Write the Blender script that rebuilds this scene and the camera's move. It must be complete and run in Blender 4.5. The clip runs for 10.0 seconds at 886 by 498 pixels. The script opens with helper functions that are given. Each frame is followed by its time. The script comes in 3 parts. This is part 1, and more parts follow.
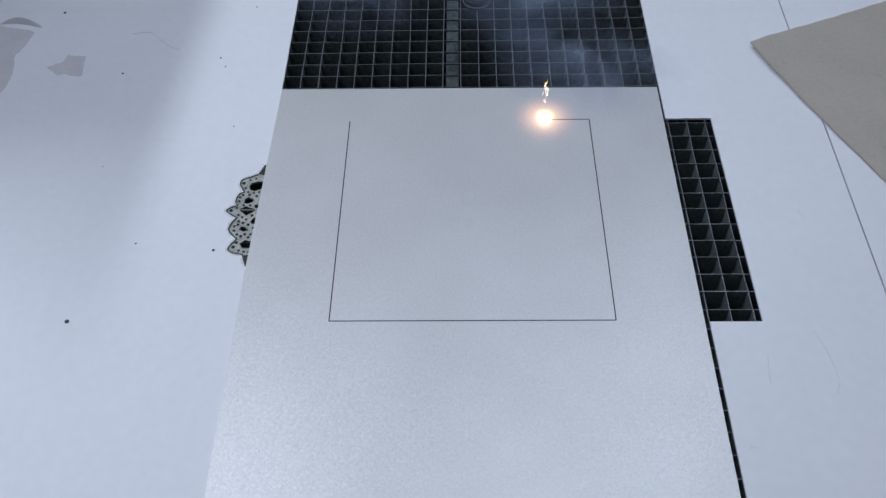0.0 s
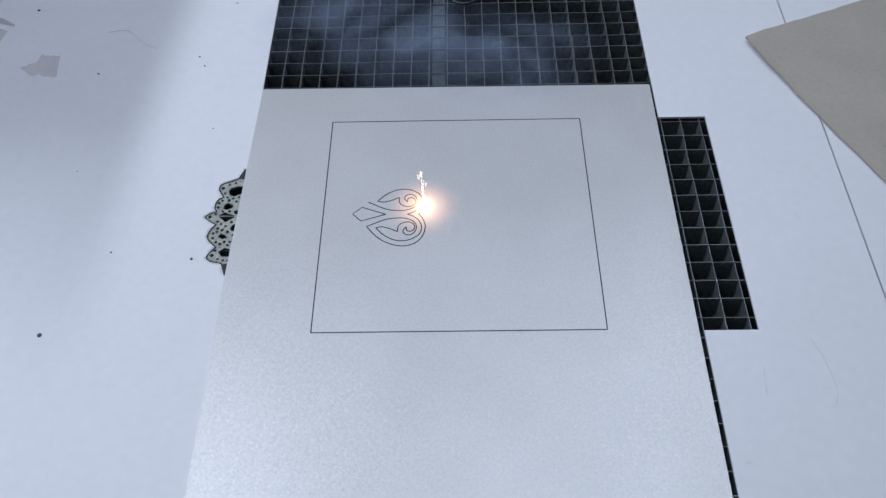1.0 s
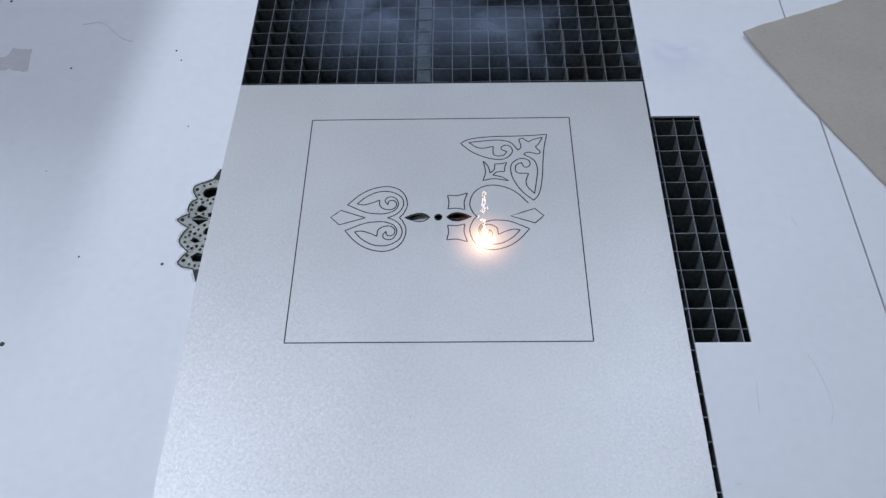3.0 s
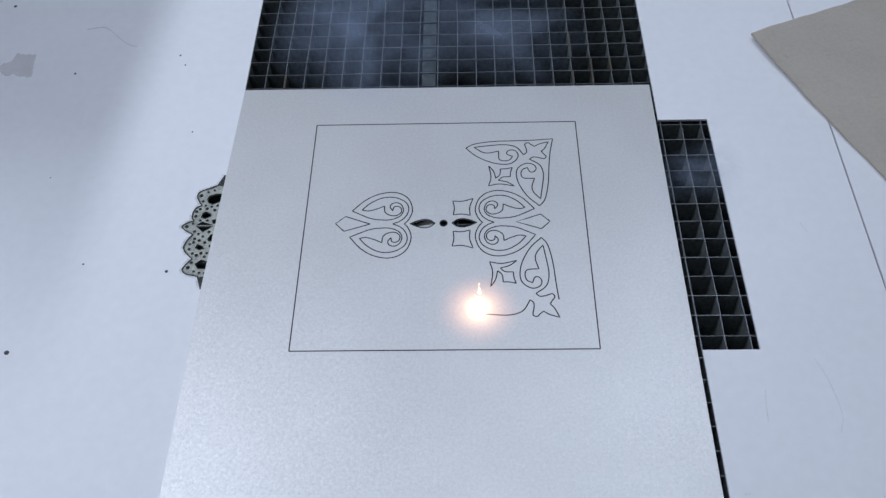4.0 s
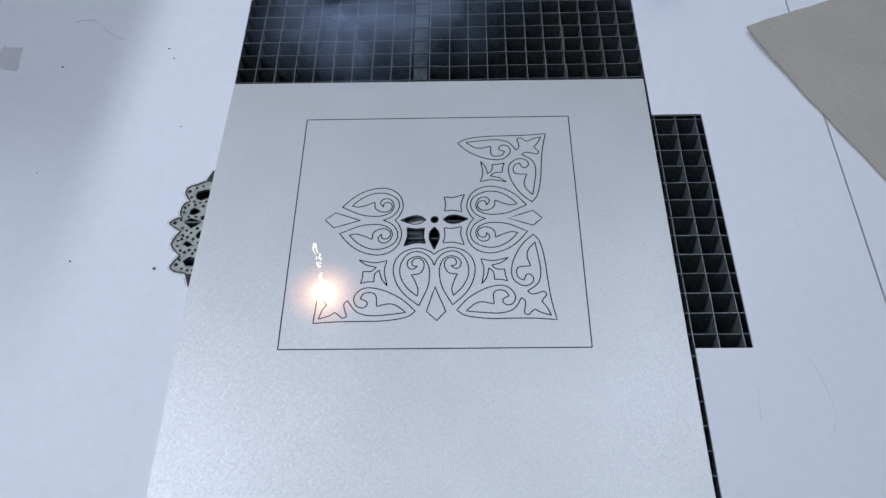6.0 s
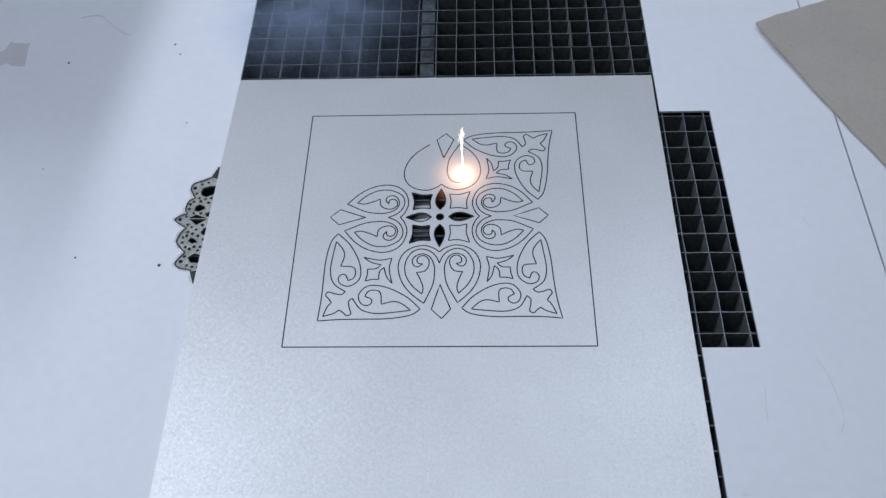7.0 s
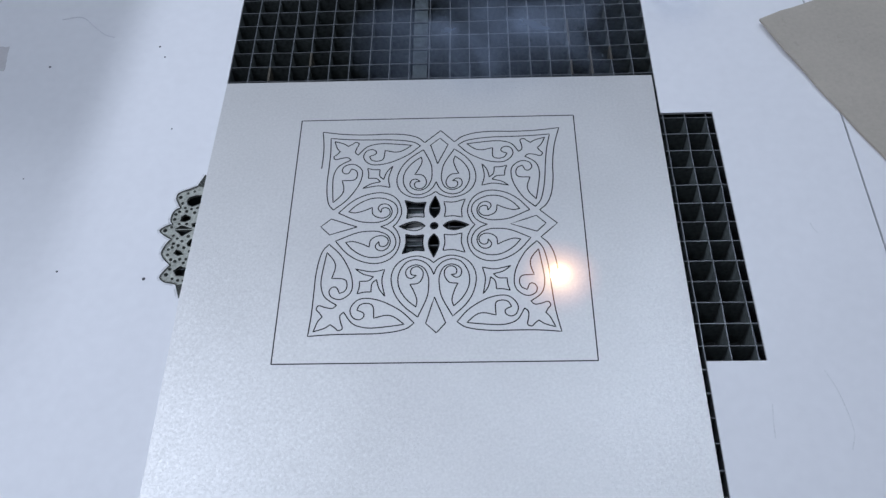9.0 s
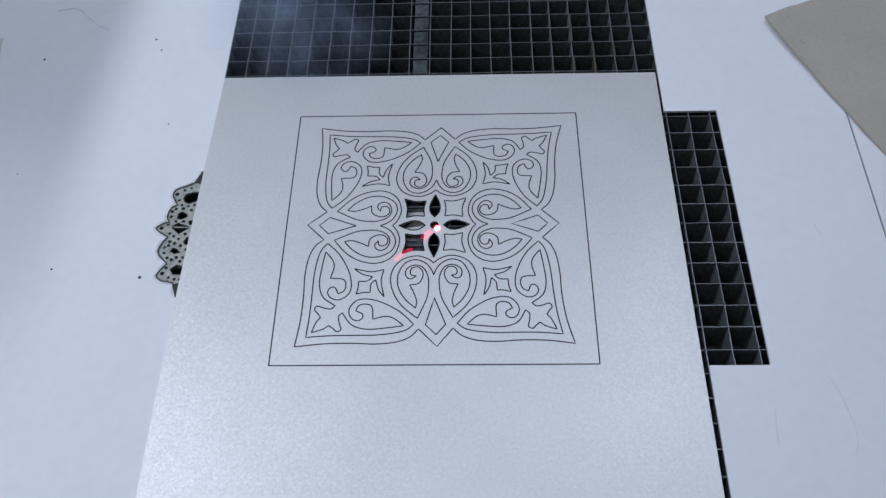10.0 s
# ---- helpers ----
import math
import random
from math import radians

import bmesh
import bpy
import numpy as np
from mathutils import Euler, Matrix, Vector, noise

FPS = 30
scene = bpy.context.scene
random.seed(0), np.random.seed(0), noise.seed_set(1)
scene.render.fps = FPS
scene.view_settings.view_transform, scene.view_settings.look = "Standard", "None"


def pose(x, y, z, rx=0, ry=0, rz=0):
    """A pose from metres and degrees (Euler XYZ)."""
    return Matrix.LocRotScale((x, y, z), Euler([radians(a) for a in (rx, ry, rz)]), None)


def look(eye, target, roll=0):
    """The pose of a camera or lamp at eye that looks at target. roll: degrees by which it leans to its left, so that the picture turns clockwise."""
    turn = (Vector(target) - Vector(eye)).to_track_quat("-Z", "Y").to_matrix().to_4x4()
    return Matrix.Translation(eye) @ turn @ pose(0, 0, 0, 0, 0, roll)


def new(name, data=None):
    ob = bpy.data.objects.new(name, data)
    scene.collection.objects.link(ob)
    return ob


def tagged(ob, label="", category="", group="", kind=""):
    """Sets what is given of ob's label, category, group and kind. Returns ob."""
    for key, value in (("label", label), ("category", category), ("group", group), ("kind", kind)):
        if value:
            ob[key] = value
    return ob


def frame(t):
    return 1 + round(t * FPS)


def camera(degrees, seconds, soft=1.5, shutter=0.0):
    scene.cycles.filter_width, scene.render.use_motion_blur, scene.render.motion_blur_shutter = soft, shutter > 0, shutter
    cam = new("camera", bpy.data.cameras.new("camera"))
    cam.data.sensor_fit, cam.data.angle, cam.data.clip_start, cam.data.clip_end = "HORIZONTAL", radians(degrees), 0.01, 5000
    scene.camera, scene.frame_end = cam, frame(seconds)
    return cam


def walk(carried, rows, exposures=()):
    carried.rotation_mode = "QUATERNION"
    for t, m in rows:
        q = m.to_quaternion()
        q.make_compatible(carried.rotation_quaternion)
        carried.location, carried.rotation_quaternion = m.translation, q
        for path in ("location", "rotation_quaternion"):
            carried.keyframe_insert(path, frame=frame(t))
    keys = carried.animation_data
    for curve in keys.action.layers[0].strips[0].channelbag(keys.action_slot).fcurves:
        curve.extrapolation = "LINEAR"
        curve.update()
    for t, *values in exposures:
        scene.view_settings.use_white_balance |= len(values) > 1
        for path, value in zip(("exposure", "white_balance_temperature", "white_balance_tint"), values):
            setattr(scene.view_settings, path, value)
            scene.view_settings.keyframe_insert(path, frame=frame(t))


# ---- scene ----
cam = camera(53.5, 10.0, soft=1.4)
PATH = [
    (0, (-0.006, -0.35, 0.411), (-0.0468, 0.8799, -1.1651), -1.8),
    (0.5, (0, -0.338, 0.407), (-0.0400, 0.8822, -1.1766), -2.1),
    (1, (0, -0.33, 0.405), (-0.0333, 0.8747, -1.1915), -2.0),
    (1.5, (0.004, -0.324, 0.402), (-0.0237, 0.8667, -1.2053), -1.8),
    (2, (0.007, -0.315, 0.395), (-0.0107, 0.8656, -1.2183), -1.0),
    (2.5, (0.011, -0.311, 0.395), (-0.0157, 0.8668, -1.2202), -1.4),
    (4, (0.013, -0.302, 0.396), (-0.0439, 0.8688, -1.2252), -2.9),
    (4.5, (0.015, -0.298, 0.395), (-0.0410, 0.8632, -1.2323), -3.0),
    (5, (0.015, -0.296, 0.393), (-0.0383, 0.8640, -1.2350), -2.8),
    (5.5, (0.016, -0.296, 0.394), (-0.0330, 0.8622, -1.2366), -2.6),
    (7, (0.019, -0.293, 0.393), (-0.0550, 0.8475, -1.2480), -3.5),
    (7.5, (0.022, -0.29, 0.392), (-0.0643, 0.8517, -1.2482), -3.8),
    (8, (0.018, -0.286, 0.393), (-0.0606, 0.8515, -1.2504), -3.6),
    (8.5, (0.02, -0.281, 0.389), (-0.0560, 0.8485, -1.2604), -3.8),
    (9, (0.021, -0.274, 0.386), (-0.0512, 0.8450, -1.2704), -4.0),
    (9.5, (0.021, -0.272, 0.384), (-0.0496, 0.8427, -1.2742), -3.8),
    (10, (0.019, -0.265, 0.385), (-0.0459, 0.8287, -1.2878), -3.4),
]
walk(cam, [(t, look(eye, target, roll)) for t, eye, target, roll in PATH],
     exposures=[(0, -0.13), (0.6, -0.05), (2.5, -0.06), (9.1, -0.05), (9.5, -0.18), (10, -0.13)])


# ---------------------------------------------------------------- world, lamps
world = bpy.data.worlds.new("world")
scene.world = world
world.use_nodes = True
world.node_tree.nodes["Background"].inputs["Color"].default_value = (0.55, 0.65, 0.9, 1)
world.node_tree.nodes["Background"].inputs["Strength"].default_value = 0.1
scene.view_settings.exposure = 0.0


def area_lamp(name, eye, target, sx, sy, watts, colour, spread=180):
    data = bpy.data.lights.new(name, "AREA")
    data.shape, data.size, data.size_y = "RECTANGLE", sx, sy
    data.energy, data.color, data.spread = watts, colour, math.radians(spread)
    ob = new(name, data)
    ob.matrix_world = look(eye, target)
    return ob


COOL = (0.735, 0.815, 1.0)
area_lamp("lamp_main", (-0.44, 0.26, 1.25), (-0.26, 0.05, 0), 0.5, 0.4, 2.4, (0.69, 0.80, 1.0))
# unseen lamp, added so that a side panel can shade the left board
area_lamp("lamp_left", (-0.95, 0.30, 1.30), (-0.1, 0.30, 0), 0.40, 0.05, 9.4, COOL)
area_lamp("lamp_side", (0.39, 0.38, 1.30), (-0.03, -0.05, 0), 0.18, 0.55, 1.05, (0.70, 0.805, 1.0), 80)
# two unseen fills, added to brighten the plate's far part and the slat fronts
area_lamp("lamp_fill", (-0.60, 0.55, 2.28), (-0.4, 0.2, 0), 1.2, 0.5, 4.2, COOL)
area_lamp("lamp_fill", (-1.10, -0.75, 2.28), (-0.7, -0.2, 0), 0.8, 0.5, 6.6, COOL)


# ---------------------------------------------------------------- materials
def mat(name, colour, rough=0.5, metal=0.0, var=0.1, scale=60.0, fine=900.0, bump=0.05, emit=None, strength=0.0, spec=0.5):
    """Base colour with variation at two scales and a fine relief."""
    m = bpy.data.materials.new(name)
    m.use_nodes = True
    nt = m.node_tree
    n, l = nt.nodes, nt.links
    b = n["Principled BSDF"]
    b.inputs["Roughness"].default_value = rough
    b.inputs["Metallic"].default_value = metal
    b.inputs["Specular IOR Level"].default_value = spec
    tc = n.new("ShaderNodeTexCoord")
    n1, n2 = n.new("ShaderNodeTexNoise"), n.new("ShaderNodeTexNoise")
    n1.inputs["Scale"].default_value, n2.inputs["Scale"].default_value = scale, fine
    n1.inputs["Detail"].default_value, n2.inputs["Detail"].default_value = 4, 2
    for q in (n1, n2):
        l.new(tc.outputs["Object"], q.inputs["Vector"])
    add = n.new("ShaderNodeMath")
    add.operation = "ADD"
    l.new(n1.outputs["Fac"], add.inputs[0])
    l.new(n2.outputs["Fac"], add.inputs[1])
    ramp = n.new("ShaderNodeMapRange")
    ramp.inputs["From Min"].default_value, ramp.inputs["From Max"].default_value = 0.6, 1.4
    ramp.inputs["To Min"].default_value, ramp.inputs["To Max"].default_value = 1 - var, 1 + var
    l.new(add.outputs[0], ramp.inputs["Value"])
    mul = n.new("ShaderNodeVectorMath")
    mul.operation = "SCALE"
    mul.inputs[0].default_value = colour
    l.new(ramp.outputs[0], mul.inputs["Scale"])
    l.new(mul.outputs[0], b.inputs["Base Color"])
    if bump:
        bp = n.new("ShaderNodeBump")
        bp.inputs["Strength"].default_value, bp.inputs["Distance"].default_value = bump, 0.0004
        l.new(n2.outputs["Fac"], bp.inputs["Height"])
        l.new(bp.outputs[0], b.inputs["Normal"])
    if emit:
        b.inputs["Emission Color"].default_value = (*emit, 1)
        b.inputs["Emission Strength"].default_value = strength
    return m


def glow_mat(name, colour, strength):
    """Additive glow: gives off light and lets what is behind through."""
    m = bpy.data.materials.new(name)
    m.use_nodes = True
    n, l = m.node_tree.nodes, m.node_tree.links
    n.remove(n["Principled BSDF"])
    e, t, a = n.new("ShaderNodeEmission"), n.new("ShaderNodeBsdfTransparent"), n.new("ShaderNodeAddShader")
    e.inputs["Color"].default_value, e.inputs["Strength"].default_value = (*colour, 1), strength
    l.new(e.outputs[0], a.inputs[0])
    l.new(t.outputs[0], a.inputs[1])
    l.new(a.outputs[0], n["Material Output"].inputs["Surface"])
    return m


def halo_mat():
    """Glare round the cut, painted as emission: white in the middle, thin and orange outside."""
    m = glow_mat("halo", (1, 0.6, 0.4), 1.0)
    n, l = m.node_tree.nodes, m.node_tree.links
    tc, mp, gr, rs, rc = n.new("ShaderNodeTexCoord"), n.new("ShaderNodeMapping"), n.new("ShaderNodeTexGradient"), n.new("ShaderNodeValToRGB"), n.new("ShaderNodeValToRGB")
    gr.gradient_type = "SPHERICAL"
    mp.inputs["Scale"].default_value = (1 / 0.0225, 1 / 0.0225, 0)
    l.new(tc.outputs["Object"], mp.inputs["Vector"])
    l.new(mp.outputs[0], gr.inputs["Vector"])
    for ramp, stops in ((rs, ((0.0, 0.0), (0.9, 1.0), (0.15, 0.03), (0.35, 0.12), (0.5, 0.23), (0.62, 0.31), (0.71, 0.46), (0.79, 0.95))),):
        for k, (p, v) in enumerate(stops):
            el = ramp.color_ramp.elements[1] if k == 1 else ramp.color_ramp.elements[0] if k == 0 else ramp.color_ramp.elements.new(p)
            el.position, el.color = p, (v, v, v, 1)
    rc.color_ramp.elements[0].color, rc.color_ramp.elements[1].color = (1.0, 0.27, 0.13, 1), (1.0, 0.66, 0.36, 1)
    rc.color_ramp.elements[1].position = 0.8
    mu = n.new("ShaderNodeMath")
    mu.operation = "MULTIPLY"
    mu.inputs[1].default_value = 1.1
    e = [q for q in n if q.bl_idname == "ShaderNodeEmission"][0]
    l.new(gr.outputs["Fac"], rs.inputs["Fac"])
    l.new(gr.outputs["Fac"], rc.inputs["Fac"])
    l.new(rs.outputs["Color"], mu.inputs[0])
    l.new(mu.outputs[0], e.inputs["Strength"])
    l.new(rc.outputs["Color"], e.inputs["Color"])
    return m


def smoke_mat(name, seed, density):
    """Thin bluish smoke: patchy, and thinning out towards the rim of its sheet."""
    m = bpy.data.materials.new(name)
    m.use_nodes = True
    n, l = m.node_tree.nodes, m.node_tree.links
    n.remove(n["Principled BSDF"])
    tc, ns, gr = n.new("ShaderNodeTexCoord"), n.new("ShaderNodeTexNoise"), n.new("ShaderNodeTexGradient")
    gr.gradient_type = "SPHERICAL"
    mp = n.new("ShaderNodeMapping")
    mp.inputs["Location"].default_value = (seed * 3.1, seed * 1.7, seed)
    mp2 = n.new("ShaderNodeMapping")
    mp2.inputs["Scale"].default_value = (1 / 0.072, 1 / 0.052, 1 / 0.2)
    l.new(tc.outputs["Object"], mp.inputs["Vector"])
    l.new(tc.outputs["Object"], mp2.inputs["Vector"])
    l.new(mp.outputs[0], ns.inputs["Vector"])
    l.new(mp2.outputs[0], gr.inputs["Vector"])
    ns.inputs["Scale"].default_value, ns.inputs["Detail"].default_value, ns.inputs["Distortion"].default_value = 20, 4, 0.9
    mr = n.new("ShaderNodeMapRange")
    mr.inputs["From Min"].default_value, mr.inputs["From Max"].default_value = 0.28, 0.72
    l.new(ns.outputs["Fac"], mr.inputs["Value"])
    mu, mu2 = n.new("ShaderNodeMath"), n.new("ShaderNodeMath")
    mu.operation = mu2.operation = "MULTIPLY"
    mu2.inputs[1].default_value = density
    l.new(mr.outputs[0], mu.inputs[0])
    l.new(gr.outputs["Fac"], mu.inputs[1])
    l.new(mu.outputs[0], mu2.inputs[0])
    d, t, mix = n.new("ShaderNodeBsdfTranslucent"), n.new("ShaderNodeBsdfTransparent"), n.new("ShaderNodeMixShader")
    d2, ad = n.new("ShaderNodeBsdfDiffuse"), n.new("ShaderNodeMixShader")
    d.inputs["Color"].default_value = (0.62, 0.76, 1.0, 1)
    d2.inputs["Color"].default_value = (0.62, 0.76, 1.0, 1)
    l.new(d.outputs[0], ad.inputs[1])
    l.new(d2.outputs[0], ad.inputs[2])
    l.new(mu2.outputs[0], mix.inputs[0])
    l.new(t.outputs[0], mix.inputs[1])
    l.new(ad.outputs[0], mix.inputs[2])
    l.new(mix.outputs[0], n["Material Output"].inputs["Surface"])
    return m


def steel_mat():
    """Galvanised steel: fine crystals that each face a little another way, faint clouds and a sheen."""
    m = mat("galvanised_steel", (0.632, 0.624, 0.603), 0.46, 0.38, 0.09, 12, 700, 0.06)
    n, l = m.node_tree.nodes, m.node_tree.links
    b = n["Principled BSDF"]
    tc, v, mr = n.new("ShaderNodeTexCoord"), n.new("ShaderNodeTexVoronoi"), n.new("ShaderNodeMapRange")
    v.inputs["Scale"].default_value = 1300
    mr.inputs["To Min"].default_value, mr.inputs["To Max"].default_value = 0.42, 0.51
    l.new(tc.outputs["Object"], v.inputs["Vector"])
    sep = n.new("ShaderNodeSeparateColor")
    l.new(v.outputs["Color"], sep.inputs[0])
    l.new(sep.outputs[0], mr.inputs["Value"])
    l.new(mr.outputs[0], b.inputs["Roughness"])
    # each crystal leans by a few degrees
    bump = [q for q in n if q.bl_idname == "ShaderNodeBump"][0]
    lean, scaled, tilt, unit = (n.new("ShaderNodeVectorMath") for _ in range(4))
    lean.operation, scaled.operation, tilt.operation, unit.operation = "SUBTRACT", "SCALE", "ADD", "NORMALIZE"
    lean.inputs[1].default_value = (0.5, 0.5, 0.5)
    scaled.inputs["Scale"].default_value = 0.06
    l.new(v.outputs["Color"], lean.inputs[0])
    l.new(lean.outputs[0], scaled.inputs[0])
    l.new(scaled.outputs[0], tilt.inputs[0])
    l.new(bump.outputs[0], tilt.inputs[1])
    l.new(tilt.outputs[0], unit.inputs[0])
    l.new(unit.outputs[0], b.inputs["Normal"])
    return m


def card_mat():
    """Grey board with soft clouds and a few small dark stains."""
    m = mat("grey_card", (0.440, 0.394, 0.328), 0.75, 0, 0.09, 26, 420, 0.15)
    n, l = m.node_tree.nodes, m.node_tree.links
    b = n["Principled BSDF"]
    old = b.inputs["Base Color"].links[0].from_socket
    tc, ns, mr, mul = n.new("ShaderNodeTexCoord"), n.new("ShaderNodeTexNoise"), n.new("ShaderNodeMapRange"), n.new("ShaderNodeVectorMath")
    ns.inputs["Scale"].default_value, ns.inputs["Detail"].default_value, ns.inputs["Roughness"].default_value = 95, 5, 0.65
    mr.inputs["From Min"].default_value, mr.inputs["From Max"].default_value = 0.63, 0.80
    mr.inputs["To Min"].default_value, mr.inputs["To Max"].default_value = 1.0, 0.72
    mul.operation = "SCALE"
    l.new(tc.outputs["Object"], ns.inputs["Vector"])
    l.new(ns.outputs["Fac"], mr.inputs["Value"])
    l.new(old, mul.inputs[0])
    l.new(mr.outputs[0], mul.inputs["Scale"])
    l.new(mul.outputs[0], b.inputs["Base Color"])
    return m


def scorch_mat():
    """A thin brownish scorch on white board: patchy, the board shows through."""
    m = bpy.data.materials.new("scorch_stain")
    m.use_nodes = True
    n, l = m.node_tree.nodes, m.node_tree.links
    b = n["Principled BSDF"]
    b.inputs["Base Color"].default_value, b.inputs["Roughness"].default_value = (0.22, 0.21, 0.17, 1), 0.8
    tc, ns, mr = n.new("ShaderNodeTexCoord"), n.new("ShaderNodeTexNoise"), n.new("ShaderNodeMapRange")
    ns.inputs["Scale"].default_value, ns.inputs["Detail"].default_value = 420, 3
    mr.inputs["From Min"].default_value, mr.inputs["From Max"].default_value = 0.35, 0.75
    mr.inputs["To Min"].default_value, mr.inputs["To Max"].default_value = 0.0, 0.34
    l.new(tc.outputs["Object"], ns.inputs["Vector"])
    l.new(ns.outputs["Fac"], mr.inputs["Value"])
    l.new(mr.outputs[0], b.inputs["Alpha"])
    return m


STEEL = steel_mat()
BOARD = mat("white_board", (0.80, 0.80, 0.81), 0.55, 0, 0.03, 9, 160, 0.04)
CARD = card_mat()
SCORCH = scorch_mat()
CUT_DARK = mat("dark_cut_line", (0.012, 0.012, 0.013), 0.8, 0, 0.6, 90, 500, 0.0, spec=0.1)
SLAT = mat("dark_slat", (0.112, 0.127, 0.124), 0.65, 0.0, 0.6, 45, 400, 0.1, spec=0.25)
SLAT_RUST = mat("sooty_slat", (0.075, 0.066, 0.050), 0.7, 0.2, 0.5, 60, 400, 0.1)
BEAM = mat("support_beam", (0.050, 0.061, 0.062), 0.7, 0.0, 0.75, 75, 300, 0.05, spec=0.3)
STRIP = mat("strip_metal", (0.30, 0.31, 0.32), 0.5, 0.2, 0.3, 120, 400, 0.05)
BLACK = mat("grey_tray", (0.20, 0.215, 0.21), 0.8, 0, 0.4, 20, 200, 0.05)
RUBBER = mat("black_rubber", (0.018, 0.016, 0.018), 0.45, 0, 0.3, 60, 500, 0.05)
LACE = mat("scorched_lace", (0.36, 0.37, 0.325), 0.8, 0, 0.45, 220, 900, 0.2)
LACE_RIM = mat("burnt_rim", (0.035, 0.038, 0.032), 0.8, 0, 0.4, 300, 900, 0.2)
TORN_SHADE = mat("torn_paper_and_shade", (0.60, 0.58, 0.58), 0.85, 0, 0.08, 60, 500, 0.2)
SPECK = mat("dark_speck", (0.05, 0.05, 0.06), 0.6, 0, 0.3, 500, 900, 0.0)
SCRATCH = mat("faint_scratch", (0.725, 0.73, 0.735), 0.7, 0, 0.1, 200, 900, 0.0)
HAIR = mat("grey_fibre", (0.69, 0.69, 0.71), 0.7, 0, 0.1, 200, 900, 0.0)
WALL = mat("grey_panel", (0.30, 0.31, 0.33), 0.6, 0, 0.05, 4, 80, 0.05)
PALE_WALL = mat("pale_wall", (0.60, 0.61, 0.62), 0.7, 0, 0.05, 4, 80, 0.05)
FLOOR = mat("workshop_floor", (0.25, 0.25, 0.25), 0.7, 0, 0.15, 6, 90, 0.1)
SLAT_DULL = mat("dull_slat_top", (0.10, 0.105, 0.11), 0.5, 0.3, 0.4, 70, 400, 0.05)
EDGE = mat("pale_slat_top", (0.145, 0.155, 0.165), 0.45, 0.4, 0.35, 70, 400, 0.05)
FRAME = mat("bed_frame", (0.22, 0.23, 0.25), 0.5, 0.3, 0.1, 20, 200, 0.05)


# ---------------------------------------------------------------- mesh helpers
def link_mesh(name, bm, material):
    me = bpy.data.meshes.new(name)
    bmesh.ops.recalc_face_normals(bm, faces=bm.faces)
    bm.to_mesh(me)
    bm.free()
    me.materials.append(material)
    return new(name, me)


def part(name, bm, material, parent, label=""):
    ob = link_mesh(name, bm, material)
    ob.parent = parent
    return tagged(ob, label)


def box(bm, x0, y0, z0, x1, y1, z1):
    v = [bm.verts.new(p) for p in ((x0, y0, z0), (x1, y0, z0), (x1, y1, z0), (x0, y1, z0),
                                   (x0, y0, z1), (x1, y0, z1), (x1, y1, z1), (x0, y1, z1))]
    for f in ((0, 3, 2, 1), (4, 5, 6, 7), (0, 1, 5, 4), (1, 2, 6, 5), (2, 3, 7, 6), (3, 0, 4, 7)):
        bm.faces.new([v[i] for i in f])


def boxes(*dims):
    bm = bmesh.new()
    for d in dims:
        box(bm, *d)
    return bm


def sheet(loops, z0, z1):
    """A flat sheet between z0 and z1: the first loop is its outline, the others are openings through it."""
    bm = bmesh.new()
    rings, edges = [], []
    for lp in loops:
        vs = [bm.verts.new((x, y, z1)) for x, y in lp]
        rings.append(vs)
        edges += [bm.edges.new((vs[i], vs[(i + 1) % len(vs)])) for i in range(len(vs))]
    bmesh.ops.triangle_fill(bm, use_beauty=True, use_dissolve=False, edges=edges)
    top = [f for f in bm.faces]
    low = {}
    for vs in rings:
        for v in vs:
            low[v] = bm.verts.new((v.co.x, v.co.y, z0))
    for f in top:
        bm.faces.new([low[v] for v in reversed(f.verts)])
    for vs in rings:
        for i in range(len(vs)):
            a, b = vs[i], vs[(i + 1) % len(vs)]
            bm.faces.new((a, b, low[b], low[a]))
    return bm


def ribbon(pts, width, z0, z1):
    """A narrow strip along a line, with thickness."""
    bm = bmesh.new()
    rows = []
    n = len(pts)
    for i in range(n):
        a, b = Vector(pts[max(i - 1, 0)]), Vector(pts[min(i + 1, n - 1)])
        d = (b - a)
        d = d.normalized() if d.length > 1e-9 else Vector((1, 0))
        w = Vector((-d.y, d.x)) * width / 2
        p = Vector(pts[i])
        rows.append([bm.verts.new((*(p + w), z1)), bm.verts.new((*(p - w), z1)), bm.verts.new((*(p - w), z0)), bm.verts.new((*(p + w), z0))])
    for r, s in zip(rows, rows[1:]):
        for k in range(4):
            bm.faces.new((r[k], r[(k + 1) % 4], s[(k + 1) % 4], s[k]))
    bm.faces.new(rows[0][::-1])
    bm.faces.new(rows[-1])
    return bm


def lathe(profile, steps=32):
    """A turned body from (radius, height) pairs."""
    bm = bmesh.new()
    rings = [[bm.verts.new((r * math.cos(2 * math.pi * i / steps), r * math.sin(2 * math.pi * i / steps), z)) for i in range(steps)] for r, z in profile]
    for a, b in zip(rings, rings[1:]):
        for i in range(steps):
            bm.faces.new((a[i], a[(i + 1) % steps], b[(i + 1) % steps], b[i]))
    bm.faces.new(rings[0][::-1])
    bm.faces.new(rings[-1])
    return bm


